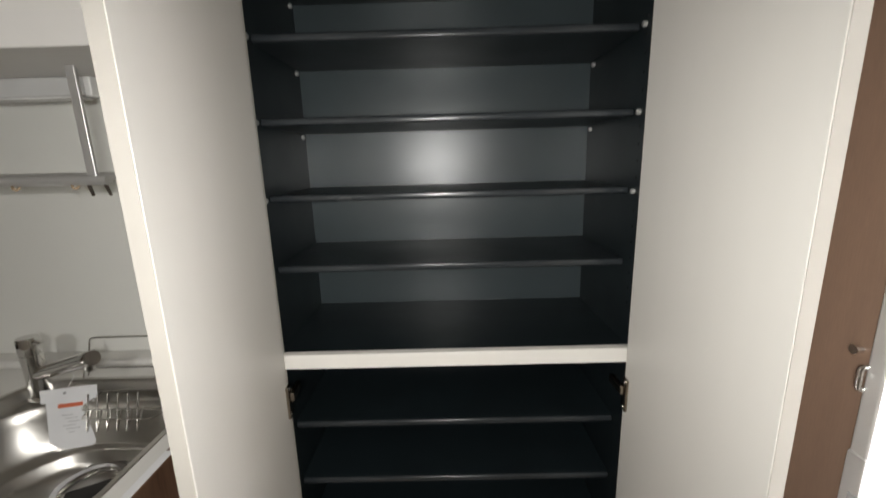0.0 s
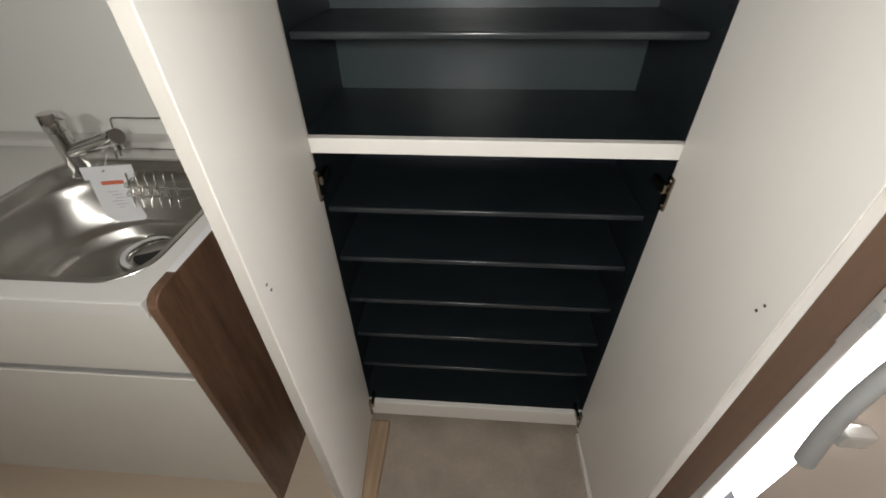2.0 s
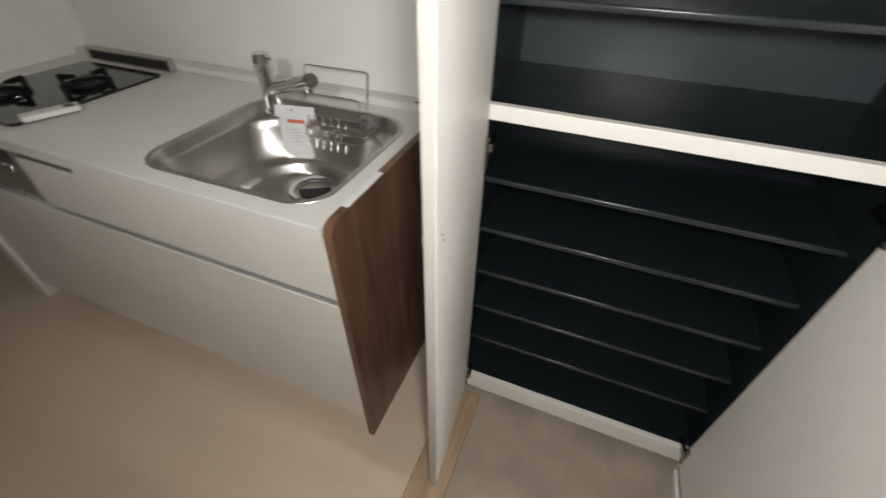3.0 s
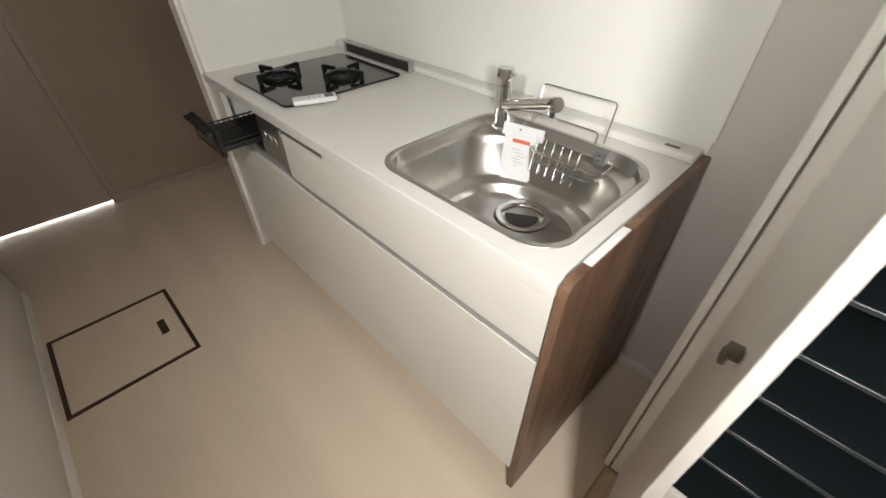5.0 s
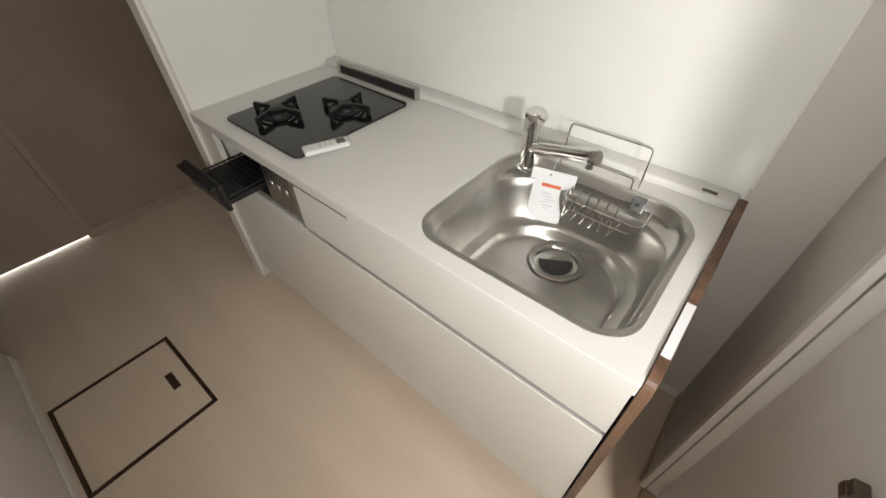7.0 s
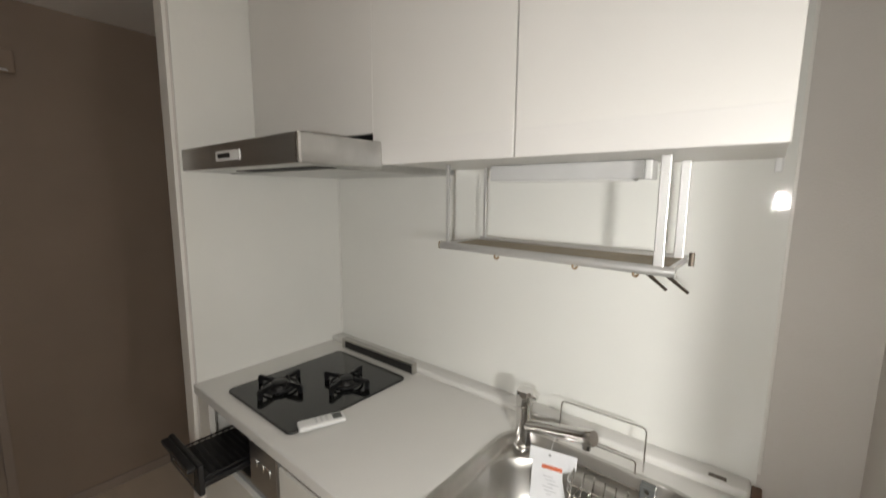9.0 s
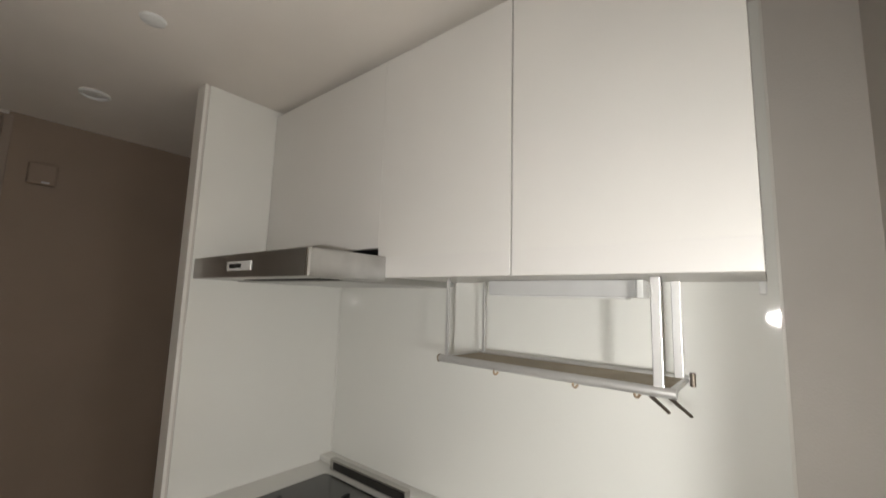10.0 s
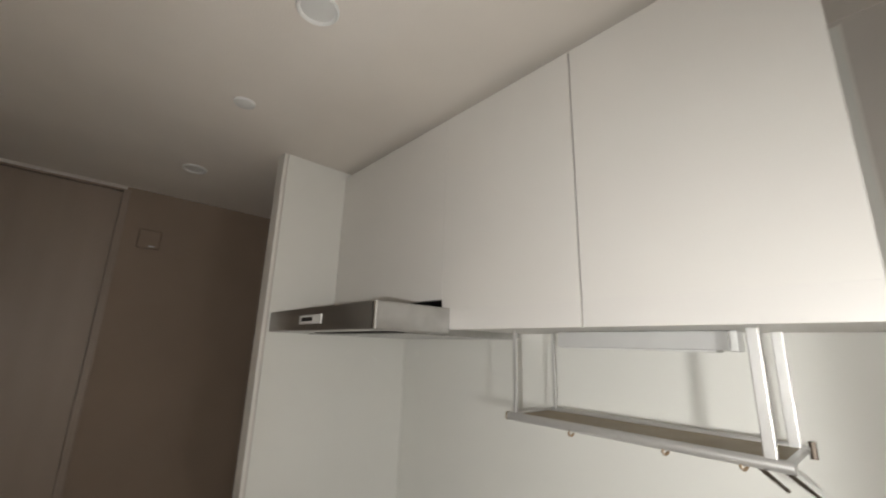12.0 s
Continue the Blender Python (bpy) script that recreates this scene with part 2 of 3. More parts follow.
structure("wall_hall_side", box(HALL - 0.1, HALL, -2.2, -0.80, 0, 2.235), WALLPAPER, "plain wall beside the hall door", "wall")
structure("wall_south", box(-2.43, EX + 0.04, -0.51, -0.408, -0.022, CEILING, 0.003), WALLPAPER, "plain papered wall opposite the kitchen", "wall")
structure("wall_far_south", box(HALL - 0.1, -2.43, -2.3, -2.2, 0, CEILING), WALLPAPER, "plain wall at the far end of the hall", "wall")
structure("wall_south_side", box(-2.43, -2.33, -2.2, -0.51, 0, CEILING), WALLPAPER, "plain papered hall side wall", "wall")
structure("wall_east", box(EX, EX + 0.03, 0.424, BACK, -0.022, CEILING), BROWNWALL, "plain dark brown entry wall beside the cabinet", "wall")
structure("wall_east_above_door", box(EX, EX + 0.03, -0.408, 0.424, 2.02, CEILING), BROWNWALL, "plain wall above the entry door", "wall")
structure("baseboard_south", box(-2.43, EX, -0.408, -0.402, 0, 0.055, 0.002), LAMINATE, "white baseboard along the wall", "baseboard")
structure("baseboard_hall", box(HALL, HALL + 0.008, 0.06, 2.0, 0, 0.05, 0.002), HALLDOOR_DIM, "baseboard along the hall wall, dimmed in colour", "baseboard")
structure("baseboard_return", box(-0.3892, -0.3832, 0.76, BACK - 0.007, 0, 0.045, 0.002), SILLWOOD, "light brown wooden baseboard", "baseboard")
structure("baseboard_north", box(-0.53, -0.3835, BACK - 0.007, BACK - 0.001, 0, 0.045, 0.002), LAMINATE, "white baseboard below the plain wall", "baseboard")
structure("trim_entry", box(0.348, 0.363, 0.0, 0.742, -0.022, 0.002, 0.003), LAMINATE, "white floor trim below the cabinet door", "trim")

structure("partition_end_trim", box(-2.152, -2.0835, 0.479, 0.490, 0.0, CEILING - 0.001, 0.0015), LAMINATE, "white end trim of the partition wall", "trim")
# glossy kitchen panels on the back wall and the partition
structure("kitchen_panel_back", box(-2.084, -0.546, BACK - 0.005, BACK - 0.001, 0.80, 2.235), PANEL, "glossy white kitchen wall panel", "wall panel")
structure("kitchen_panel_side", box(-2.087, -2.083, 0.497, BACK - 0.006, 0.80, CEILING - 0.002), PANEL, "glossy white kitchen side panel", "wall panel")
structure("panel_edge_trim", box(-0.546, -0.540, BACK - 0.008, BACK - 0.001, 0.86, 2.235, 0.001), LAMINATE, "thin white edge trim of the kitchen panel", "trim")
structure("panel_corner_trim", box(-2.083, -2.076, BACK - 0.012, BACK - 0.005, 0.86, 1.56, 0.0028, 3), PANEL, "thin white corner trim of the kitchen panels", "trim")

# hall door with daylight under it
hd = thing("door_1", "closed pale hall door with daylight under it", "door", kind="structure")
part("door_leaf", box(HALL - 0.06, HALL - 0.022, -0.785, 0.045, 0.012, 2.225, 0.003), HALLDOOR_DIM, hd)
part("door_jamb", box(HALL - 0.1, HALL + 0.004, 0.045, 0.075, 0.0, 2.235, 0.003), HALLDOOR_DIM, hd)
part("door_jamb", box(HALL - 0.1, HALL + 0.004, -0.80, -0.785, 0.0, 2.235, 0.003), HALLDOOR_DIM, hd)
part("door_head", box(HALL - 0.1, HALL + 0.004, -0.785, 0.045, 2.225, 2.235, 0.003), HALLDOOR_DIM, hd)
tagged(part("backdrop_hall", box(HALL - 0.42, HALL - 0.40, -0.9, 0.2, 0.0, 0.5), DAYLIGHT), "daylight in the room behind the hall door", "backdrop", kind="structure")

# entry door, ajar, with daylight outside
structure("door_frame_entry", box(EX - 0.004, EX + 0.034, 0.406, 0.424, -0.022, 2.02, 0.002), ALU, "grey metal jamb of the entry door", "door frame")
sp = thing("strike_plate", "pale metal strike plate with two dark slots", "strike plate", at=pose(EX - 0.004, 0.406, 0.957))
part("plate", box(-0.002, 0.014, -0.002, 0.018, -0.075, 0.075, 0.001), ALU, sp)
for zz in (-0.030, 0.006):
    part("slot", box(-0.0026, 0.006, -0.0026, 0.008, zz, zz + 0.022), GREYPLASTIC, sp)
ed = thing("entry_door", "pale beige entry door left ajar with a bow handle", "door", at=pose(EX + 0.012, 0.362, 0, 0, 0, 0))
part("leaf", box(0.0, 0.036, -0.76, 0.0, -0.016, 2.01, 0.003), LEAF, ed)
hpts = [(-0.036 - 0.020 * math.sin(math.pi * i / 16), -0.027, 0.747 + 0.30 * i / 16) for i in range(17)]
part("handle", tube(hpts, [0.0118 - 0.0020 * math.sin(math.pi * i / 16) for i in range(17)], 14), GREYPLASTIC, ed, "grey bow pull handle", smooth=True)
part("handle_hollow", tube([(-0.034, -0.027, 0.7466), (-0.034, -0.027, 0.7456)], 0.008, 12), DARK, ed, "dark hollow end of the handle")
for zz in (0.815, 1.0):
    part("handle_post", box(-0.036, 0.001, -0.037, -0.018, zz - 0.014, zz + 0.014, 0.005), ALU, ed, "pale metal handle post")
tagged(part("backdrop_entry", box(EX + 0.35, EX + 0.36, -0.3, 1.6, -0.05, 2.2), DAYLIGHT), "bright daylight outside the entry door", "backdrop", kind="structure")
dg = thing("door_guard", "small bright metal door guard studs on the wall", "door guard", at=pose(EX, 0.434, 1.14))
part("stud", tube([(0.001, 0.004, 0.006), (-0.008, 0.004, 0.006)], 0.005), CHROME, dg, smooth=True)
part("arm", tube(bent([(0.001, -0.010, -0.008), (-0.010, -0.010, -0.008), (-0.010, -0.010, -0.034), (0.001, -0.010, -0.034)], 0.005), 0.003), CHROME, dg, smooth=True)

# floor hatch
hatch = thing("floor_hatch", "square floor access hatch with a dark bronze frame", "floor hatch")
hx0, hx1, hy0, hy1 = -2.10, -1.672, -0.392, 0.03
for a in ((hx0, hx1, hy0, hy0 + 0.014), (hx0, hx1, hy1 - 0.014, hy1), (hx0, hx0 + 0.014, hy0 + 0.014, hy1 - 0.014), (hx1 - 0.014, hx1, hy0 + 0.014, hy1 - 0.014)):
    part("frame_bar", box(*a, 0.0005, 0.005, 0.001), BRONZE, hatch, "dark bronze metal frame bar")
part("lid", box(hx0 + 0.016, hx1 - 0.016, hy0 + 0.016, hy1 - 0.016, 0.0005, 0.004, 0.001), FLOOR, hatch)
part("pull", box(-1.918, -1.832, -0.057, -0.03, 0.004, 0.006, 0.0008), BRONZE, hatch, "dark recessed pull")

# ---------------------------------------------------------------- shoe cabinet
CX0, CX1, CF, CB = -0.352, 0.362, 0.747, 1.045
sc = thing("shoe_cabinet", "tall white shoe cabinet with black shelves and open doors", "shoe cabinet")
part("side_panel", box(-0.362, CX0 + 0.004, CF + 0.016, CB, 0.0, 2.2), LAMINATE, sc)
part("side_edge", box(-0.3620, -0.327, CF + 0.0005, CF + 0.0155, 0.0, 2.2, 0.0005), LAMINATE, sc)
part("filler_strip", box(-0.3835, -0.367, 0.743, CF + 0.02, 0.004, CEILING - 0.002, 0.001), LAMINATE, sc, "white filler strip")
part("side_panel", box(CX1 - 0.010, CX1 + 0.008, CF, CB, 0.0, 2.2), LAMINATE, sc)
part("side_lining", box(CX0 + 0.004, CX0 + 0.014, CF + 0.016, CB, 0.03, 2.18), BLACKIN, sc, "black inner side lining")
part("side_lining", box(CX1 - 0.014, CX1 - 0.010, CF + 0.004, CB, 0.03, 2.18), BLACKIN, sc, "black inner side lining")
# back panel in two tones, much darker below the middle board
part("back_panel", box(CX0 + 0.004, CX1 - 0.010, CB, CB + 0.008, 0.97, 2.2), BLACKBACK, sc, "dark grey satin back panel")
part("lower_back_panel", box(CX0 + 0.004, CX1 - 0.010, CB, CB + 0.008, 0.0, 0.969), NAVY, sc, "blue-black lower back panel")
part("bottom_rail", box(CX0 + 0.010, CX1 - 0.010, CF - 0.001, CF + 0.016, 0.040, 0.108, 0.002), LAMINATE, sc)
part("bottom_board", box(CX0 + 0.014, CX1 - 0.014, CF + 0.016, CB, 0.088, 0.104), BLACKIN, sc, "black bottom board")
part("middle_rail", box(CX0 + 0.010, CX1 - 0.010, CF - 0.001, CF + 0.016, 0.968, 0.998, 0.0015), LAMINATE, sc)
part("middle_board", box(CX0 + 0.014, CX1 - 0.014, CF + 0.016, CB, 0.970, 0.996), BLACKIN, sc, "black fixed middle board")
part("top_board", box(CX0 - 0.008, CX1 + 0.008, CF, CB, 2.2, 2.22), LAMINATE, sc)
part("plinth", box(CX0 + 0.03, CX1 - 0.03, CF + 0.12, CB, -0.022, 0.088), LAMINATE, sc)


def shelf(z):
    s = thing("shelf_board", "black laminate shelf board on metal pegs", "shelf", "shelves in the shoe cabinet")
    part("board", box(CX0 + 0.016, CX1 - 0.016, 0.802, CB - 0.002, z - 0.0125, z - 0.0006), BLACKIN, s)
    part("edge_band", box(CX0 + 0.016, CX1 - 0.016, 0.796, 0.802, z - 0.013, z, 0.004, 4), SHELF_EDGE, s, "glossy rounded front edge band", smooth=True)
    return s


for z in (1.163, 1.303, 1.443, 1.585, 1.726, 1.867, 2.008):
    shelf(z)
for z in (0.815, 0.672, 0.528, 0.387, 0.244):
    shelf(z)
for z in (1.303, 1.443, 1.585, 1.726, 1.867):
    for x, s in ((CX0 + 0.014, 1), (CX1 - 0.014, -1)):
        for y, drop in ((0.779, 0.008), (1.02, 0.021)):
            p = tagged(part("shelf_peg", tube([(x - 0.001 * s, y, z - drop), (x + 0.005 * s, y, z - drop), (x + 0.0062 * s, y, z - drop)], [0.0052, 0.0052, 0.004], 10), ALU, smooth=True),
                       "small bright metal shelf peg in the cabinet side", "shelf peg", "shelf pegs")
# rows of peg holes
for x, s in ((CX0 + 0.014, 1), (CX1 - 0.014, -1)):
    for y in (0.775,):
        for k in range(36):
            z = 1.08 + k * 0.03
            part("peg_hole", tube([(x - 0.0005 * s, y, z), (x + 0.0006 * s, y, z)], 0.0026, 8), DARK, sc)


def cabinet_door(name, hinge, end, side):
    """A full-height leaf from its hinge line to its free edge; side: +1 where the inner face looks to +x."""
    h, e = Vector((*hinge, 0)), Vector((*end, 0))
    d = e - h
    w = d.length
    m = Matrix.Translation((h.x, h.y, 0)) @ Matrix.Rotation(math.atan2(d.y, d.x), 4, "Z")
    t = thing(name, "tall white cabinet door standing open with a small metal pull", "cabinet door", "shoe cabinet doors", at=m)
    s = 1 if side > 0 else -1      # local y of the inner face
    y0, y1 = sorted((0.0, -0.019 * s))
    part("leaf", box(0.004, w - 0.001, y0, y1, 0.055, 2.195, 0.0008), LAMINATE, t)
    part("edge_band", box(w - 0.001, w, y0 + 0.0008, y1 - 0.0008, 0.056, 2.194), EDGEBAND, t, "edge band, darkened against the near torch")
    for zz in (0.918, 0.115, 2.08):
        hg = part("hinge", box(0.005, 0.023, min(0.0003 * s, 0.006 * s), max(0.0003 * s, 0.006 * s), zz - 0.042, zz + 0.026, 0.0028, 3), BRASSY, t, "bright metal cup hinge")
        part("hinge_arm", box(-0.034, 0.016, min(0.004 * s, 0.014 * s), max(0.004 * s, 0.014 * s), zz - 0.008, zz + 0.010, 0.0025, 3), BRASSY, hg)
        for k in (-0.033, 0.018):
            part("plate_screw", tube([(0.014, 0.0055 * s, zz + k), (0.014, 0.0075 * s, zz + k)], 0.0042, 10), CHROME, hg, smooth=True)
        part("hinge_screw", tube([(-0.022, 0.0095 * s, zz + 0.002), (-0.022, 0.012 * s, zz + 0.002)], 0.003, 8), PEWTER, hg, smooth=True)
    for k, zz in enumerate((0.923, 0.908)):
        part("screw_hole", tube([(w - 0.030 - 0.006 * k, 0.0005 * s, zz), (w - 0.030 - 0.006 * k, -0.001 * s, zz)], 0.0024, 10), PEWTER, t)
    pull = part("pull", box(w - 0.066, w - 0.046, min(-0.0195 * s, -0.036 * s), max(-0.0195 * s, -0.036 * s), 0.893, 0.906, 0.002), PEWTER, t, "dark pewter block pull", smooth=True)
    part("pull_lip", box(w - 0.066, w - 0.046, min(-0.030 * s, -0.038 * s), max(-0.030 * s, -0.038 * s), 0.880, 0.895, 0.002), PEWTER, pull, smooth=True)
    return t


cabinet_door("cabinet_door", (-0.319, 0.742), (-0.288, 0.409), 1)
cabinet_door("cabinet_door", (0.338, 0.742), (0.350, 0.409), -1)

# ---------------------------------------------------------------- kitchen base
KX0, KX1, KF, KT = -2.082, -0.555, 0.488, 0.82
SX0, SX1, SY0, SY1 = -1.102, -0.602, 0.535, 0.99
RAD = (0.10, 0.085, 0.075, 0.075)
top = thing("worktop", "white stone-look worktop with a raised back edge", "worktop")
hole = round_loop(SX0 + 0.004, SX1 - 0.004, SY0 + 0.004, SY1 - 0.004, RAD, 0)
part("slab", slab_with_hole(((KX0, KF, 0), (KX1, KF, 0), (KX1, 1.116, 0), (KX0, 1.116, 0)), hole, KT - 0.026, KT), COUNTER, top)
part("front_edge", box(KX0, KX1, KF - 0.0045, KF + 0.0, KT - 0.033, KT, 0.002), COUNTER, top)
part("upstand", box(KX0, KX1, 1.055, 1.116, KT - 0.002, KT + 0.022, 0.008, 4), COUNTER, top, "raised white back edge", smooth=True)
part("care_label", box(-0.634, -0.599, 1.066, 1.080, KT + 0.022, KT + 0.0226), PEWTER, top, "small brown sticker")

base = thing("kitchen_base_cabinet", "white handleless kitchen base cabinet with two drawer rows", "kitchen cabinet")
BF = 0.494
part("carcass", box(KX0 + 0.004, KX1 - 0.002, BF + 0.022, 1.11, 0.09, 0.62), FRONT, base)
part("carcass_side", box(KX0 + 0.004, KX0 + 0.02, BF + 0.004, 1.11, 0.62, KT - 0.028), FRONT, base)
part("toe_kick", box(KX0 + 0.004, KX1 - 0.002, 0.566, 0.58, 0.0, 0.092), FRONT, base)
part("lower_front", box(KX0 + 0.004, KX1 - 0.003, BF, BF + 0.02, 0.085, 0.588, 0.0018), FRONT, base)
# grey strip at the groove's back, its shade put into the colour
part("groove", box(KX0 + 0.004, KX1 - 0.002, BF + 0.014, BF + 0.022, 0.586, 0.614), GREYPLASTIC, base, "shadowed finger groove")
part("groove_rail", box(-1.53, KX1 - 0.003, BF + 0.002, BF + 0.012, 0.589, 0.595, 0.001), ALU, base, "thin metal groove rail")
part("upper_front", box(-1.2955, KX1 - 0.003, BF, BF + 0.02, 0.612, KT - 0.030, 0.0005), FRONT, base)
part("small_drawer_front", box(-1.532, -1.2957, BF, BF + 0.02, 0.612, 0.757, 0.0005), FRONT, base)
# strip coloured dark for the shade under the counter edge
part("small_drawer_gap", box(-1.532, -1.2957, BF + 0.007, BF + 0.022, 0.757, KT - 0.028), SLOTDARK, base, "dark finger slot over the small drawer")
part("oven_side", box(-1.542, -1.534, BF - 0.001, 1.0, 0.606, KT - 0.028), STEELDARK, base)
part("left_filler", box(KX0 + 0.002, -1.99, BF, BF + 0.02, 0.612, KT - 0.028, 0.0018), FRONT, base)

board = thing("end_panel", "dark walnut end panel beside the counter with rounded corner", "end panel")
bm = bmesh.new()
prof = [(0.487, 0.0)] + [(0.487 + 0.03 - 0.03 * math.cos(radians(a)), 0.828 - 0.03 + 0.03 * math.sin(radians(a))) for a in range(0, 91, 15)] + [(1.114, 0.828), (1.114, 0.0)]
f0 = bm.faces.new([bm.verts.new((-0.5535, y, z)) for y, z in prof])
ext = bmesh.ops.extrude_face_region(bm, geom=[f0])
for v in ext["geom"]:
    if isinstance(v, bmesh.types.BMVert):
        v.co.x = -0.534
bmesh.ops.bevel(bm, geom=[e for e in bm.edges if abs(e.verts[0].co.x - e.verts[1].co.x) < 1e-6], offset=0.0015, segments=1, affect="EDGES")
part("board", bm, WALNUT, board)
part("edge_sticker", box(-0.552, -0.5355, 0.556, 0.70, 0.828, 0.8288), PAPER, board, "white paper sticker on the top edge")

# ---------------------------------------------------------------- sink
sink = thing("sink", "brushed stainless steel kitchen sink with a large drain", "sink")
DX, DY, DR, FZ = -0.857, 0.832, 0.072, 0.634
lp = [round_loop(SX0 - 0.008, SX1 + 0.008, SY0 - 0.008, SY1 + 0.008, tuple(r + 0.008 for r in RAD), KT + 0.0006),
      round_loop(SX0 - 0.007, SX1 + 0.007, SY0 - 0.007, SY1 + 0.007, tuple(r + 0.007 for r in RAD), KT + 0.0022),
      round_loop(SX0 + 0.004, SX1 - 0.004, SY0 + 0.004, SY1 - 0.004, RAD, KT + 0.002),
      round_loop(SX0 + 0.009, SX1 - 0.009, SY0 + 0.008, SY1 - 0.008, RAD, KT - 0.004),
      round_loop(SX0 + 0.011, SX1 - 0.011, SY0 + 0.010, SY1 - 0.010, RAD, KT - 0.024),
      round_loop(SX0 + 0.016, SX1 - 0.016, SY0 + 0.012, SY1 - 0.014, RAD, KT - 0.030),
      round_loop(SX0 + 0.018, SX1 - 0.018, SY0 + 0.014, SY1 - 0.052, (0.12, 0.12, 0.078, 0.078), KT - 0.033),
      round_loop(SX0 + 0.020, SX1 - 0.020, SY0 + 0.016, SY1 - 0.057, (0.12, 0.12, 0.078, 0.078), KT - 0.039),
      round_loop(SX0 + 0.022, SX1 - 0.022, SY0 + 0.018, SY1 - 0.060, (0.125, 0.125, 0.08, 0.08), KT - 0.060),
      round_loop(SX0 + 0.034, SX1 - 0.027, SY0 + 0.024, SY1 - 0.064, (0.135, 0.14, 0.09, 0.085), KT - 0.110),
      round_loop(SX0 + 0.046, SX1 - 0.032, SY0 + 0.030, SY1 - 0.067, (0.14, 0.15, 0.10, 0.085), FZ + 0.050),
      round_loop(SX0 + 0.052, SX1 - 0.036, SY0 + 0.034, SY1 - 0.069, (0.14, 0.15, 0.10, 0.085), FZ + 0.043),
      round_loop(SX0 + 0.072, SX1 - 0.058, SY0 + 0.044, SY1 - 0.076, (0.14, 0.155, 0.10, 0.085), FZ + 0.038),
      round_loop(SX0 + 0.078, SX1 - 0.064, SY0 + 0.048, SY1 - 0.079, (0.14, 0.155, 0.10, 0.085), FZ + 0.032),
      round_loop(SX0 + 0.086, SX1 - 0.070, SY0 + 0.056, SY1 - 0.082, (0.14, 0.155, 0.10, 0.08), FZ + 0.012),
      round_loop(SX0 + 0.104, SX1 - 0.084, SY0 + 0.074, SY1 - 0.084, (0.13, 0.145, 0.09, 0.07), FZ + 0.004)]
lp.append([(DX + (DR + 0.012) * math.cos(math.atan2(p[1] - DY, p[0] - DX)), DY + (DR + 0.012) * math.sin(math.atan2(p[1] - DY, p[0] - DX)), FZ) for p in lp[-1]])
lp.append([(DX + DR * math.cos(math.atan2(p[1] - DY, p[0] - DX)), DY + DR * math.sin(math.atan2(p[1] - DY, p[0] - DX)), FZ - 0.004) for p in lp[-2]])
part("basin", loft(lp), STEEL, sink, smooth=True)
drain = part("drain", lathe([(DR + 0.004, 0.001), (DR, 0.004), (DR - 0.012, 0.001), (DR - 0.016, -0.012), (DR - 0.020, -0.03), (0.0, -0.032)], (DX, DY, FZ)), CHROME, sink, "chrome drain ring", smooth=True)
part("strainer_lid", lathe([(DR - 0.021, -0.012), (DR - 0.022, -0.008), (0.03, -0.006), (0.0, -0.0055)], (DX, DY, FZ)), STEEL, drain, "steel strainer lid", smooth=True)
bm = bmesh.new()
arc = [(DX + (DR - 0.026) * math.cos(radians(a)), DY + (DR - 0.026) * math.sin(radians(a))) for a in range(-160, 41, 10)]
half = bm.faces.new([bm.verts.new((x, y, FZ - 0.0042)) for x, y in arc])
for v in bmesh.ops.extrude_face_region(bm, geom=[half])["geom"]:
    if isinstance(v, bmesh.types.BMVert):
        v.co.z = FZ - 0.0075
part("lid_opening", bm, DARK, drain, "dark half-round opening of the strainer")

# faucet
FX, FY, FB = -1.055, 0.958, KT - 0.031
fa = thing("faucet", "chrome single-lever kitchen faucet on the sink", "faucet")
part("base_ring", lathe([(0.0, 0.0), (0.027, 0.0), (0.027, 0.006), (0.0240, 0.010), (0.0, 0.010)], (FX, FY, FB)), CHROME, fa, smooth=True)
part("body", lathe([(0.0, 0.008), (0.0225, 0.008), (0.0225, 0.123), (0.0215, 0.124), (0.0, 0.124)], (FX, FY, FB)), CHROME, fa, smooth=True)
part("lever_cap", lathe([(0.0, 0.125), (0.0228, 0.125), (0.0235, 0.129), (0.0235, 0.164), (0.0215, 0.168), (0.0, 0.169)], (FX, FY, FB)), CHROME, fa, "satin chrome lever cap", smooth=True)
part("lever", box(FX + 0.010, FX + 0.040, FY - 0.012, FY + 0.004, FB + 0.152, FB + 0.162, 0.004), CHROME, fa, smooth=True)
s0 = Vector((FX, FY, FB + 0.066))
sdir = Vector((0.205, -0.055, 0.070)).normalized()
part("spout", tube([s0 + sdir * 0.010, s0 + sdir * 0.06, s0 + sdir * 0.205, s0 + sdir * 0.224, s0 + sdir * 0.227], [0.0165, 0.0172, 0.0190, 0.0190, 0.0172], 24), CHROME, fa, smooth=True)
tip = s0 + sdir * 0.208
part("aerator", lathe([(0.0, -0.029), (0.0105, -0.029), (0.0105, -0.008), (0.0, -0.008)], tip), CHROME, fa, smooth=True)

# hang tag
tag = thing("hang_tag", "white paper care tag with orange bar on faucet", "tag", at=pose(-0.955, 0.934, 0.829, -9, 2, 16))
part("card", box(-0.050, 0.050, -0.0008, 0.0008, -0.165, 0.0), PAPER, tag)
part("header_fold", box(-0.059, 0.059, -0.0042, -0.001, -0.032, 0.002, 0.0008), PAPER, tag)
part("orange_bar", box(-0.026, 0.026, -0.0014, -0.0009, -0.048, -0.038), RED, tag, "orange printed bar")
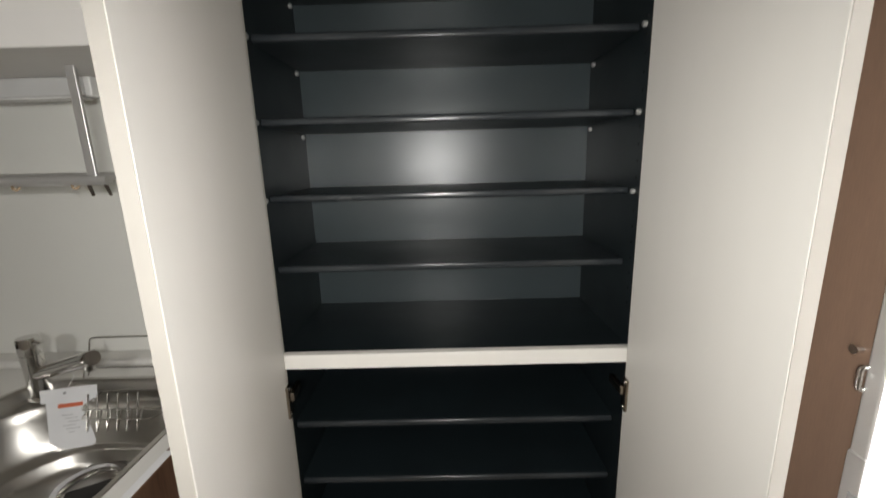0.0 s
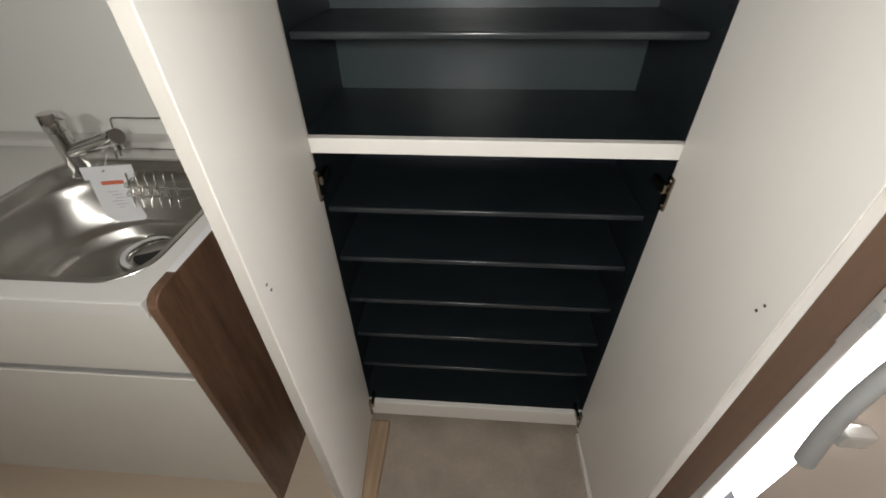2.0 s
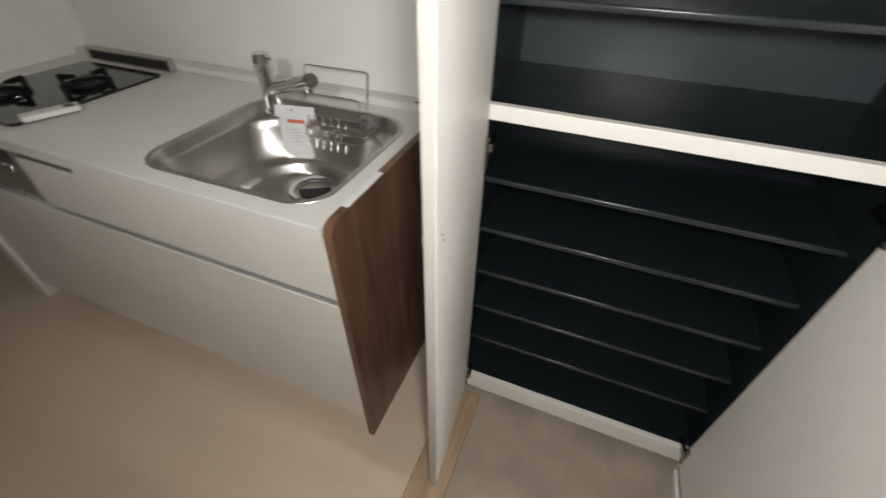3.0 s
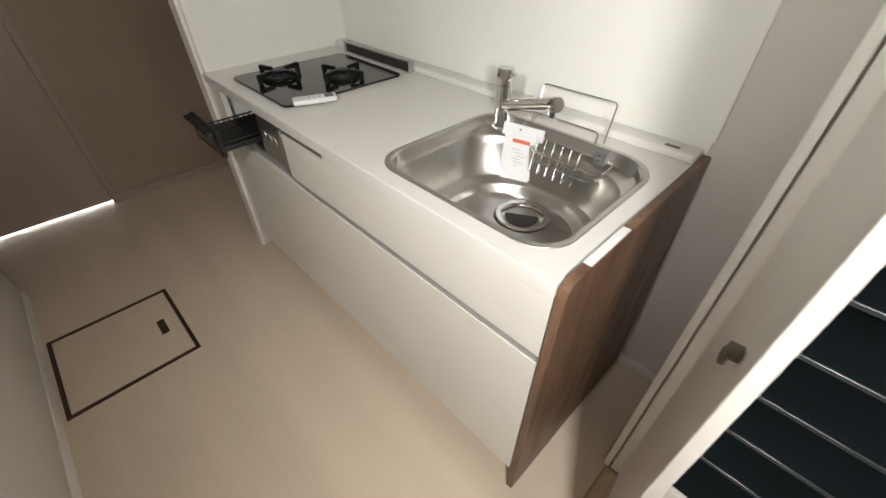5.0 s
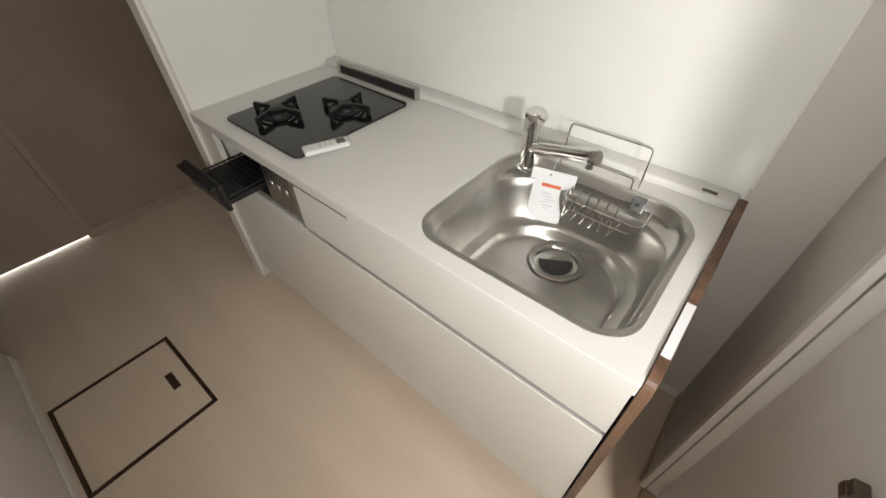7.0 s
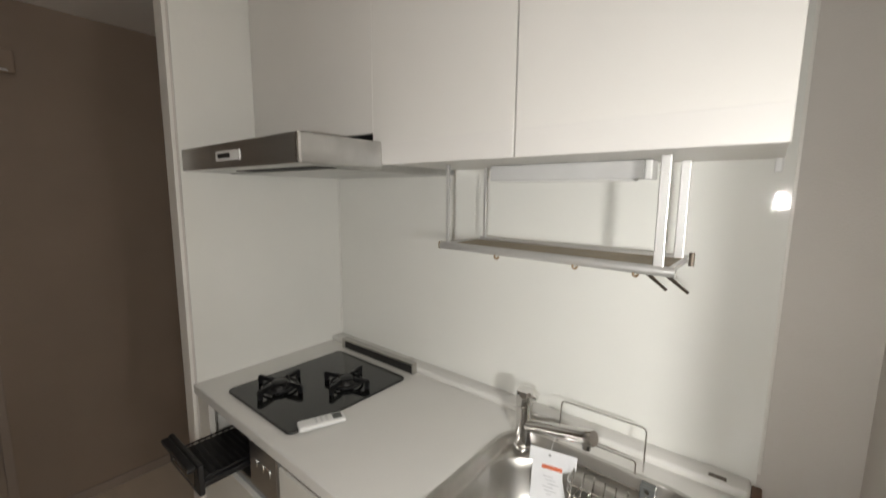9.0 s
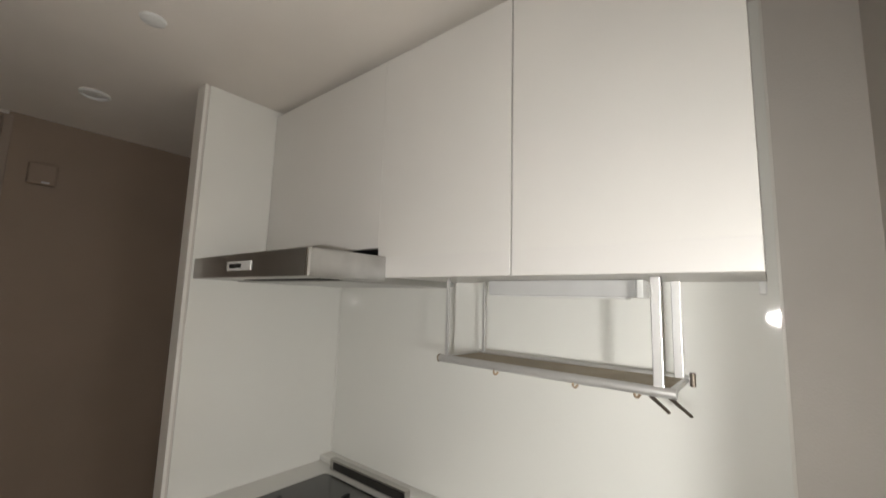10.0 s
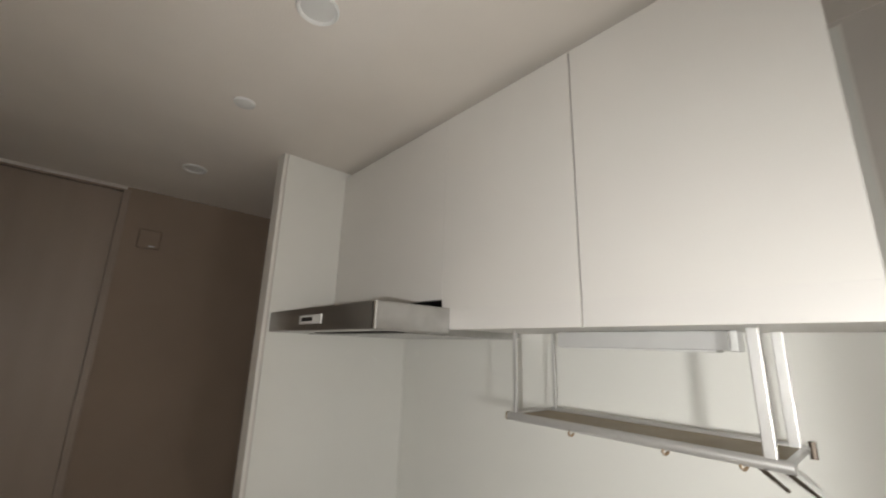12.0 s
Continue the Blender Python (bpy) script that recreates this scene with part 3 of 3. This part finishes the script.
for k in range(6):
    part("print_line", box(-0.020 + 0.006 * (k % 3), 0.004 + 0.02 * ((k * 7) % 5) / 5, -0.0012, -0.0009, -0.068 - k * 0.009, -0.066 - k * 0.009), INK, tag)
part("string", tube([(-0.008, -0.003, -0.010), (-0.004, 0.03, 0.02), (-0.020, 0.05, 0.032)], 0.0007, 6), PAPER, tag)
part("eyelet", tube([(-0.008, -0.0046, -0.010), (-0.008, -0.0040, -0.010)], 0.0035, 10), GREYPLASTIC, tag)

# wire rack behind the sink, with a drain basket that hangs in it
rk = thing("wire_rack", "thin chrome wire dish holder behind the sink", "wire rack")
W = 0.0021
part("back_frame", tube(bent([(-0.972, 1.000, 0.792), (-0.985, 1.048, 0.912), (-0.766, 1.048, 0.914), (-0.758, 1.000, 0.792)], 0.012), W, 8), CHROME, rk, smooth=True)
part("front_frame", tube(bent([(-0.970, 0.985, 0.80), (-0.972, 1.000, 0.848), (-0.775, 1.000, 0.848), (-0.772, 0.985, 0.80)], 0.010), W, 8), CHROME, rk, smooth=True)
for y, z in ((0.985, 0.80), (1.0, 0.795), (0.965, 0.80)):
    part("cross_wire", tube([(-0.975, y, z), (-0.755, y, z)], W * 0.85, 8), CHROME, rk, smooth=True)
bk = thing("sink_basket", "small clear wire basket hung in the sink", "wire basket")
part("rim_wire", tube(bent([(-0.905, 0.962, 0.798), (-0.905, 0.895, 0.792), (-0.700, 0.895, 0.792), (-0.700, 0.962, 0.798)], 0.02), 0.0022, 8), CHROME, bk, smooth=True)
part("low_wire", tube(bent([(-0.905, 0.93, 0.775), (-0.90, 0.885, 0.772), (-0.715, 0.885, 0.772), (-0.705, 0.93, 0.775)], 0.02), 0.0018, 8), CHROME, bk, smooth=True)
for k in range(6):
    x = -0.893 + k * 0.025
    part("spring_wire", tube(bent([(x, 0.915, 0.822), (x - 0.002, 0.893, 0.733), (x + 0.023, 0.893, 0.795)], 0.004), 0.0021, 6), CHROME, bk, smooth=True)
part("bracket", box(-0.755, -0.722, 0.958, 0.982, 0.784, 0.822, 0.004), LCD, bk, "dark grey plastic bracket")
for zz in (0.796, 0.811):
    part("bracket_stud", tube([(-0.7385, 0.959, zz), (-0.7385, 0.9555, zz)], 0.005, 10), CHROME, bk, smooth=True)

# ---------------------------------------------------------------- hob
HX0, HX1, HY0, HY1 = -1.941, -1.546, 0.536, 0.994
hob = thing("gas_hob", "black glass two-burner gas hob set in worktop", "gas hob")
part("glass_top", loft([round_loop(HX0, HX1, HY0, HY1, 0.022, KT + 0.0005, 8), round_loop(HX0, HX1, HY0, HY1, 0.022, KT + 0.006, 8),
                        round_loop(HX0 + 0.002, HX1 - 0.002, HY0 + 0.002, HY1 - 0.002, 0.02, KT + 0.0075, 8)], close_first=True, close_last=True), GLASSTOP, hob)
GZ = KT + 0.0075


def burner(x, y, r):
    b = part("burner", lathe([(0, 0), (r + 0.018, 0), (r + 0.016, 0.004), (r + 0.004, 0.006), (r, 0.014), (r - 0.006, 0.019), (0.0, 0.020)], (x, y, GZ)), BURNER, hob, "dark metal gas burner", smooth=True)
    part("burner_cap", lathe([(0, 0.0205), (r - 0.004, 0.0205), (r - 0.003, 0.025), (r - 0.010, 0.028), (0, 0.028)], (x, y, GZ)), IRON, b, smooth=True)
    part("igniter", tube([(x - 0.006, y + r + 0.010, GZ), (x - 0.006, y + r + 0.010, GZ + 0.026)], 0.0022, 8), CHROME, b, smooth=True)
    g = thing("pan_support", "black enamelled pan support over a burner", "pan support", "pan supports", at=pose(x, y, GZ, 0, 0, 0))
    h, q = 0.031, r + 0.060
    part("ring", tube([(q * 0.62 * math.cos(a * math.tau / 32), q * 0.62 * math.sin(a * math.tau / 32), 0.009) for a in range(33)], 0.0045, 8), IRON, g, smooth=True)
    for a in (17, 107, 197, 287):
        u = Vector((math.cos(radians(a)), math.sin(radians(a)), 0))
        v = Vector((-u.y, u.x, 0))
        bm = bmesh.new()
        outline = [(0.030, h - 0.004), (0.034, h), (q, h), (q + 0.006, h - 0.006), (q + 0.004, 0.0), (q - 0.010, 0.0), (q - 0.012, h - 0.016), (0.034, h - 0.012)]
        fa_ = bm.faces.new([bm.verts.new(u * d - v * 0.004 + Vector((0, 0, zz))) for d, zz in outline])
        e2 = bmesh.ops.extrude_face_region(bm, geom=[fa_])
        for w in e2["geom"]:
            if isinstance(w, bmesh.types.BMVert):
                w.co += v * 0.008
        part("arm", bm, IRON, g)


burner(-1.815, 0.658, 0.029)
burner(-1.668, 0.822, 0.026)
vent = thing("hob_vent", "low stainless steel vent box behind the hob", "vent")
part("box", box(-1.968, -1.550, 1.028, 1.0545, KT + 0.0005, KT + 0.043, 0.002), STEEL, vent)
part("slot", box(-1.945, -1.552, 1.0255, 1.030, KT + 0.007, KT + 0.036, 0.001), DARK, vent, "dark vent slot")

# grill drawer, pulled out
gr = thing("fish_grill_tray", "black fish grill tray pulled out under the hob", "grill tray")
GX0, GX1, GY = -1.950, -1.715, 0.362
part("front_plate", box(GX0, GX1, GY, GY + 0.016, 0.655, 0.745, 0.004), IRON, gr)
part("front_window", box(GX0 + 0.03, GX1 - 0.03, GY - 0.0015, GY + 0.001, 0.672, 0.722, 0.001), GLASSTOP, gr, "dark glass window")
part("handle", box(GX0 + 0.01, GX1 - 0.01, GY - 0.022, GY - 0.0005, 0.73, 0.744, 0.004), IRON, gr)
part("tray", box(GX0 + 0.02, GX1 - 0.005, GY + 0.016, 0.80, 0.672, 0.690, 0.003), IRON, gr)
for k in range(9):
    y = GY + 0.035 + k * 0.018
    part("grate_wire", tube([(GX0 + 0.03, y, 0.702), (GX1 - 0.015, y, 0.702)], 0.0022, 6), IRON, gr, smooth=True)
for x in (GX0 + 0.026, GX1 - 0.011):
    part("grate_rail", tube([(x, GY + 0.02, 0.700), (x, 0.78, 0.700)], 0.003, 6), IRON, gr, smooth=True)
ov = thing("grill_housing", "open steel grill housing under the hob", "grill")
part("floor_plate", box(-1.988, -1.543, BF + 0.006, 0.99, 0.622, 0.634), STEELDARK, ov)
part("back_plate", box(-1.988, -1.543, 0.98, 0.99, 0.634, 0.79), STEELDARK, ov)
part("control_plate", box(-1.695, -1.544, BF - 0.002, BF + 0.006, 0.634, 0.79, 0.001), STEELDARK, ov)
for x in (-1.662, -1.625, -1.588):
    part("knob", tube([(x, BF - 0.002, 0.715), (x, BF - 0.005, 0.715)], 0.0145, 20), STEELDARK, ov, "round metal knob", smooth=True)

# air-conditioner remote, lying across the hob's edge
rm = thing("remote_control", "white remote control lying on the hob edge", "remote control", at=pose(-1.521, 0.624, GZ + 0.0005, 0, 1.5, -22))
part("body", box(-0.0215, 0.0215, -0.066, 0.066, 0.0, 0.015, 0.005, 3), PLASTIC, rm, smooth=True)
part("display", box(-0.014, 0.014, 0.030, 0.056, 0.0148, 0.0156, 0.0004), LCD, rm, "grey display")
for k in range(3):
    for q in (-0.011, 0.003):
        part("button", box(q, q + 0.008, -0.020 + k * 0.015, -0.013 + k * 0.015, 0.0148, 0.0158, 0.0004), LIGHTGREY, rm)

# ---------------------------------------------------------------- wall cabinets and hood
UF, UB = 0.749, 1.562
uc = thing("wall_cabinet", "white handleless wall cabinet with two doors", "wall cabinet")
part("carcass", box(-1.425, -0.565, UF + 0.022, 1.114, UB + 0.012, 2.215), DOORWHITE, uc)
part("bottom_board", box(-1.425, -0.565, UF + 0.024, 1.114, UB + 0.004, UB + 0.012), DOORWHITE, uc)
for x0, x1 in ((-1.4270, -0.9965), (-0.9925, -0.563)):
    d = part("door", box(x0, x1, UF, UF + 0.02, UB, 2.221, 0.0012), DOORWHITE, uc)
    part("grip_edge", box(x0 + 0.0015, x1 - 0.0015, UF - 0.0016, UF - 0.0002, UB + 0.001, UB + 0.055, 0.0006), GRIP, d, "glossy lower grip band")
part("mounting_bracket", box(-0.580, -0.566, 1.094, 1.1155, 1.537, UB + 0.0045, 0.003), PLASTIC, uc, "small white plastic bracket")
hc = thing("hood_cabinet", "white panel above the range hood", "wall cabinet")
part("front", box(-2.080, -1.4274, UF, UF + 0.02, 1.648, 2.221, 0.0003), DOORWHITE, hc)
# body coloured near black as the shade in the recess over the hood
part("body", box(-2.080, -1.430, UF + 0.022, 1.114, 1.66, 2.215), DARK, hc)
structure("ceiling_filler", box(-2.080, -0.565, UF + 0.030, 1.114, 2.224, CEILING - 0.001), FILLER, "recessed filler strip under the ceiling, shade put in its colour", "trim")

hood = thing("range_hood", "flat silver range hood above the hob", "range hood")
bm = box(-2.076, -1.388, 0.500, 0.747, 1.551, 1.621, 0.005, 3)
part("body", add_box(bm, -2.076, -1.432, 0.7475, 1.112, 1.551, 1.621), STEELDARK, hood, smooth=True)
part("corner_trim", box(-1.396, -1.3865, 0.4985, 0.510, 1.552, 1.620, 0.003), CHROME, hood)
part("baffle_plate", box(-2.05, -1.44, 0.64, 1.10, 1.5470, 1.5508, 0.001), STEELDARK, hood, "thin flat baffle plate under the hood")
part("intake_slot", box(-1.86, -1.44, 0.575, 0.632, 1.5492, 1.5516), DARK, hood, "dark intake slot")
sw = part("switch_plate", box(-1.806, -1.66, 0.497, 0.5005, 1.571, 1.598, 0.001), PLASTIC, hood, "pale switch plate")
part("switch_mark", box(-1.79, -1.715, 0.4962, 0.4972, 1.579, 1.591), DARK, sw)

# drop-down rack under the wall cabinet
ra = thing("hanging_rack", "aluminium pull-down rack under the wall cabinet", "hanging rack")
RX0, RX1, RYF, RYB, RZ = -1.298, -0.709, 0.886, 1.052, 1.343
part("front_bar", tube([(RX0, RYF, RZ), (RX1, RYF, RZ - 0.004)], 0.0105, 16), ALU, ra, smooth=True)
part("bar_cap", tube([(RX0 - 0.003, RYF, RZ), (RX0 + 0.001, RYF, RZ)], 0.0112, 16), MESHPLATE, ra, "beige plastic end cap", smooth=True)
part("back_bar", tube([(RX0 + 0.024, RYB, RZ + 0.008), (RX1, RYB, RZ + 0.004)], 0.0065, 12), ALU, ra, smooth=True)
for k in range(14):
    y = RYF + 0.015 + k * (RYB - RYF - 0.026) / 13
    part("slat", box(RX0 + 0.012, RX1 - 0.008, y - 0.0050, y + 0.0050, RZ + 0.001, RZ + 0.004, 0.0005), MESHPLATE, ra)
for x in (RX0 + 0.012, RX1 - 0.008):
    part("end_bar", box(x - 0.005, x + 0.005, RYF, RYB, RZ - 0.004, RZ + 0.006, 0.001), ALU, ra)
for y, dx in ((RYF, 0.0), (RYB - 0.004, 0.016)):
    part("upright", box(RX0 + 0.019 + dx, RX0 + 0.028 + dx, y - 0.004, y + 0.004, RZ, UB + 0.003, 0.0015), ALU, ra)
part("flat_upright", box(RX1 - 0.041, RX1 - 0.021, RYF - 0.004, RYF + 0.004, RZ - 0.006, UB + 0.003, 0.002), ALU, ra, "flat aluminium upright")
part("flat_upright", box(RX1 - 0.032, RX1 - 0.012, RYB - 0.008, RYB, RZ - 0.002, UB + 0.003, 0.002), ALU, ra, "flat aluminium upright")
for x in (-1.116, -0.911, -0.784):
    hk = [(x, RYF - 0.004, RZ - 0.009), (x, RYF - 0.007, RZ - 0.017), (x + 0.005, RYF - 0.003, RZ - 0.021), (x + 0.009, RYF + 0.001, RZ - 0.014)]
    part("hook", tube(bent(hk, 0.003), 0.0026, 8), TAN, ra, "small bronze hook", smooth=True)
for x in (-0.759, -0.723):
    part("peg", tube([(x, RYF + 0.006, RZ - 0.013), (x + 0.042, RYF - 0.036, RZ - 0.032)], [0.0042, 0.0030], 8), PEWTER, ra, "dark tapering peg", smooth=True)
part("end_knob", tube([(RX1 + 0.004, RYB - 0.004, RZ - 0.012), (RX1 + 0.004, RYB - 0.004, RZ + 0.018)], 0.006, 8), PEWTER, ra, smooth=True)
bl = thing("under_cabinet_light", "unlit grey slim lamp under the wall cabinet", "lamp")
part("housing", box(-1.200, -0.800, 0.981, 1.031, 1.524, UB + 0.003, 0.003), LIGHTGREY, bl)
part("diffuser", box(-1.182, -0.822, 0.986, 1.026, 1.520, 1.5245, 0.002), PLASTIC, bl)
part("end_cap", box(-0.800, -0.784, 0.979, 1.033, 1.522, UB + 0.003, 0.003), PLASTIC, bl)

# ---------------------------------------------------------------- ceiling and hall fixtures


def downlight(x, y, r):
    t = thing("downlight", "unlit round white recessed ceiling downlight", "downlight", "ceiling downlights")
    part("rim", lathe([(r, 0.0), (r, -0.004), (r * 0.93, -0.008), (r * 0.82, -0.005), (r * 0.80, 0.0)], (x, y, CEILING)), PLASTIC, t, smooth=True)
    part("lens", lathe([(0.0, -0.003), (r * 0.5, -0.0028), (r * 0.80, -0.0015)], (x, y, CEILING)), PLASTIC, t, smooth=True)


downlight(-1.328, 0.258, 0.048)
downlight(-2.53, 0.252, 0.048)
sd = thing("ceiling_sensor", "small round white ceiling sensor", "sensor")
part("base", lathe([(0.0, -0.010), (0.022, -0.010), (0.030, -0.006), (0.032, 0.0)], (-1.838, 0.254, CEILING)), PLASTIC, sd, smooth=True)
wd = thing("wall_alarm", "small alarm box on the hall wall, dimmed in colour", "alarm", at=pose(HALL, 0.185, 2.0))
# housing shares the dimmed hall colour, so its gloom is painted too
part("housing", box(0.0, 0.03, -0.048, 0.048, -0.048, 0.048, 0.01, 4), HALLPAPER_DIM, wd)
part("lamp_window", box(0.029, 0.032, 0.0, 0.025, -0.041, -0.034, 0.001), LIGHTGREY, wd)
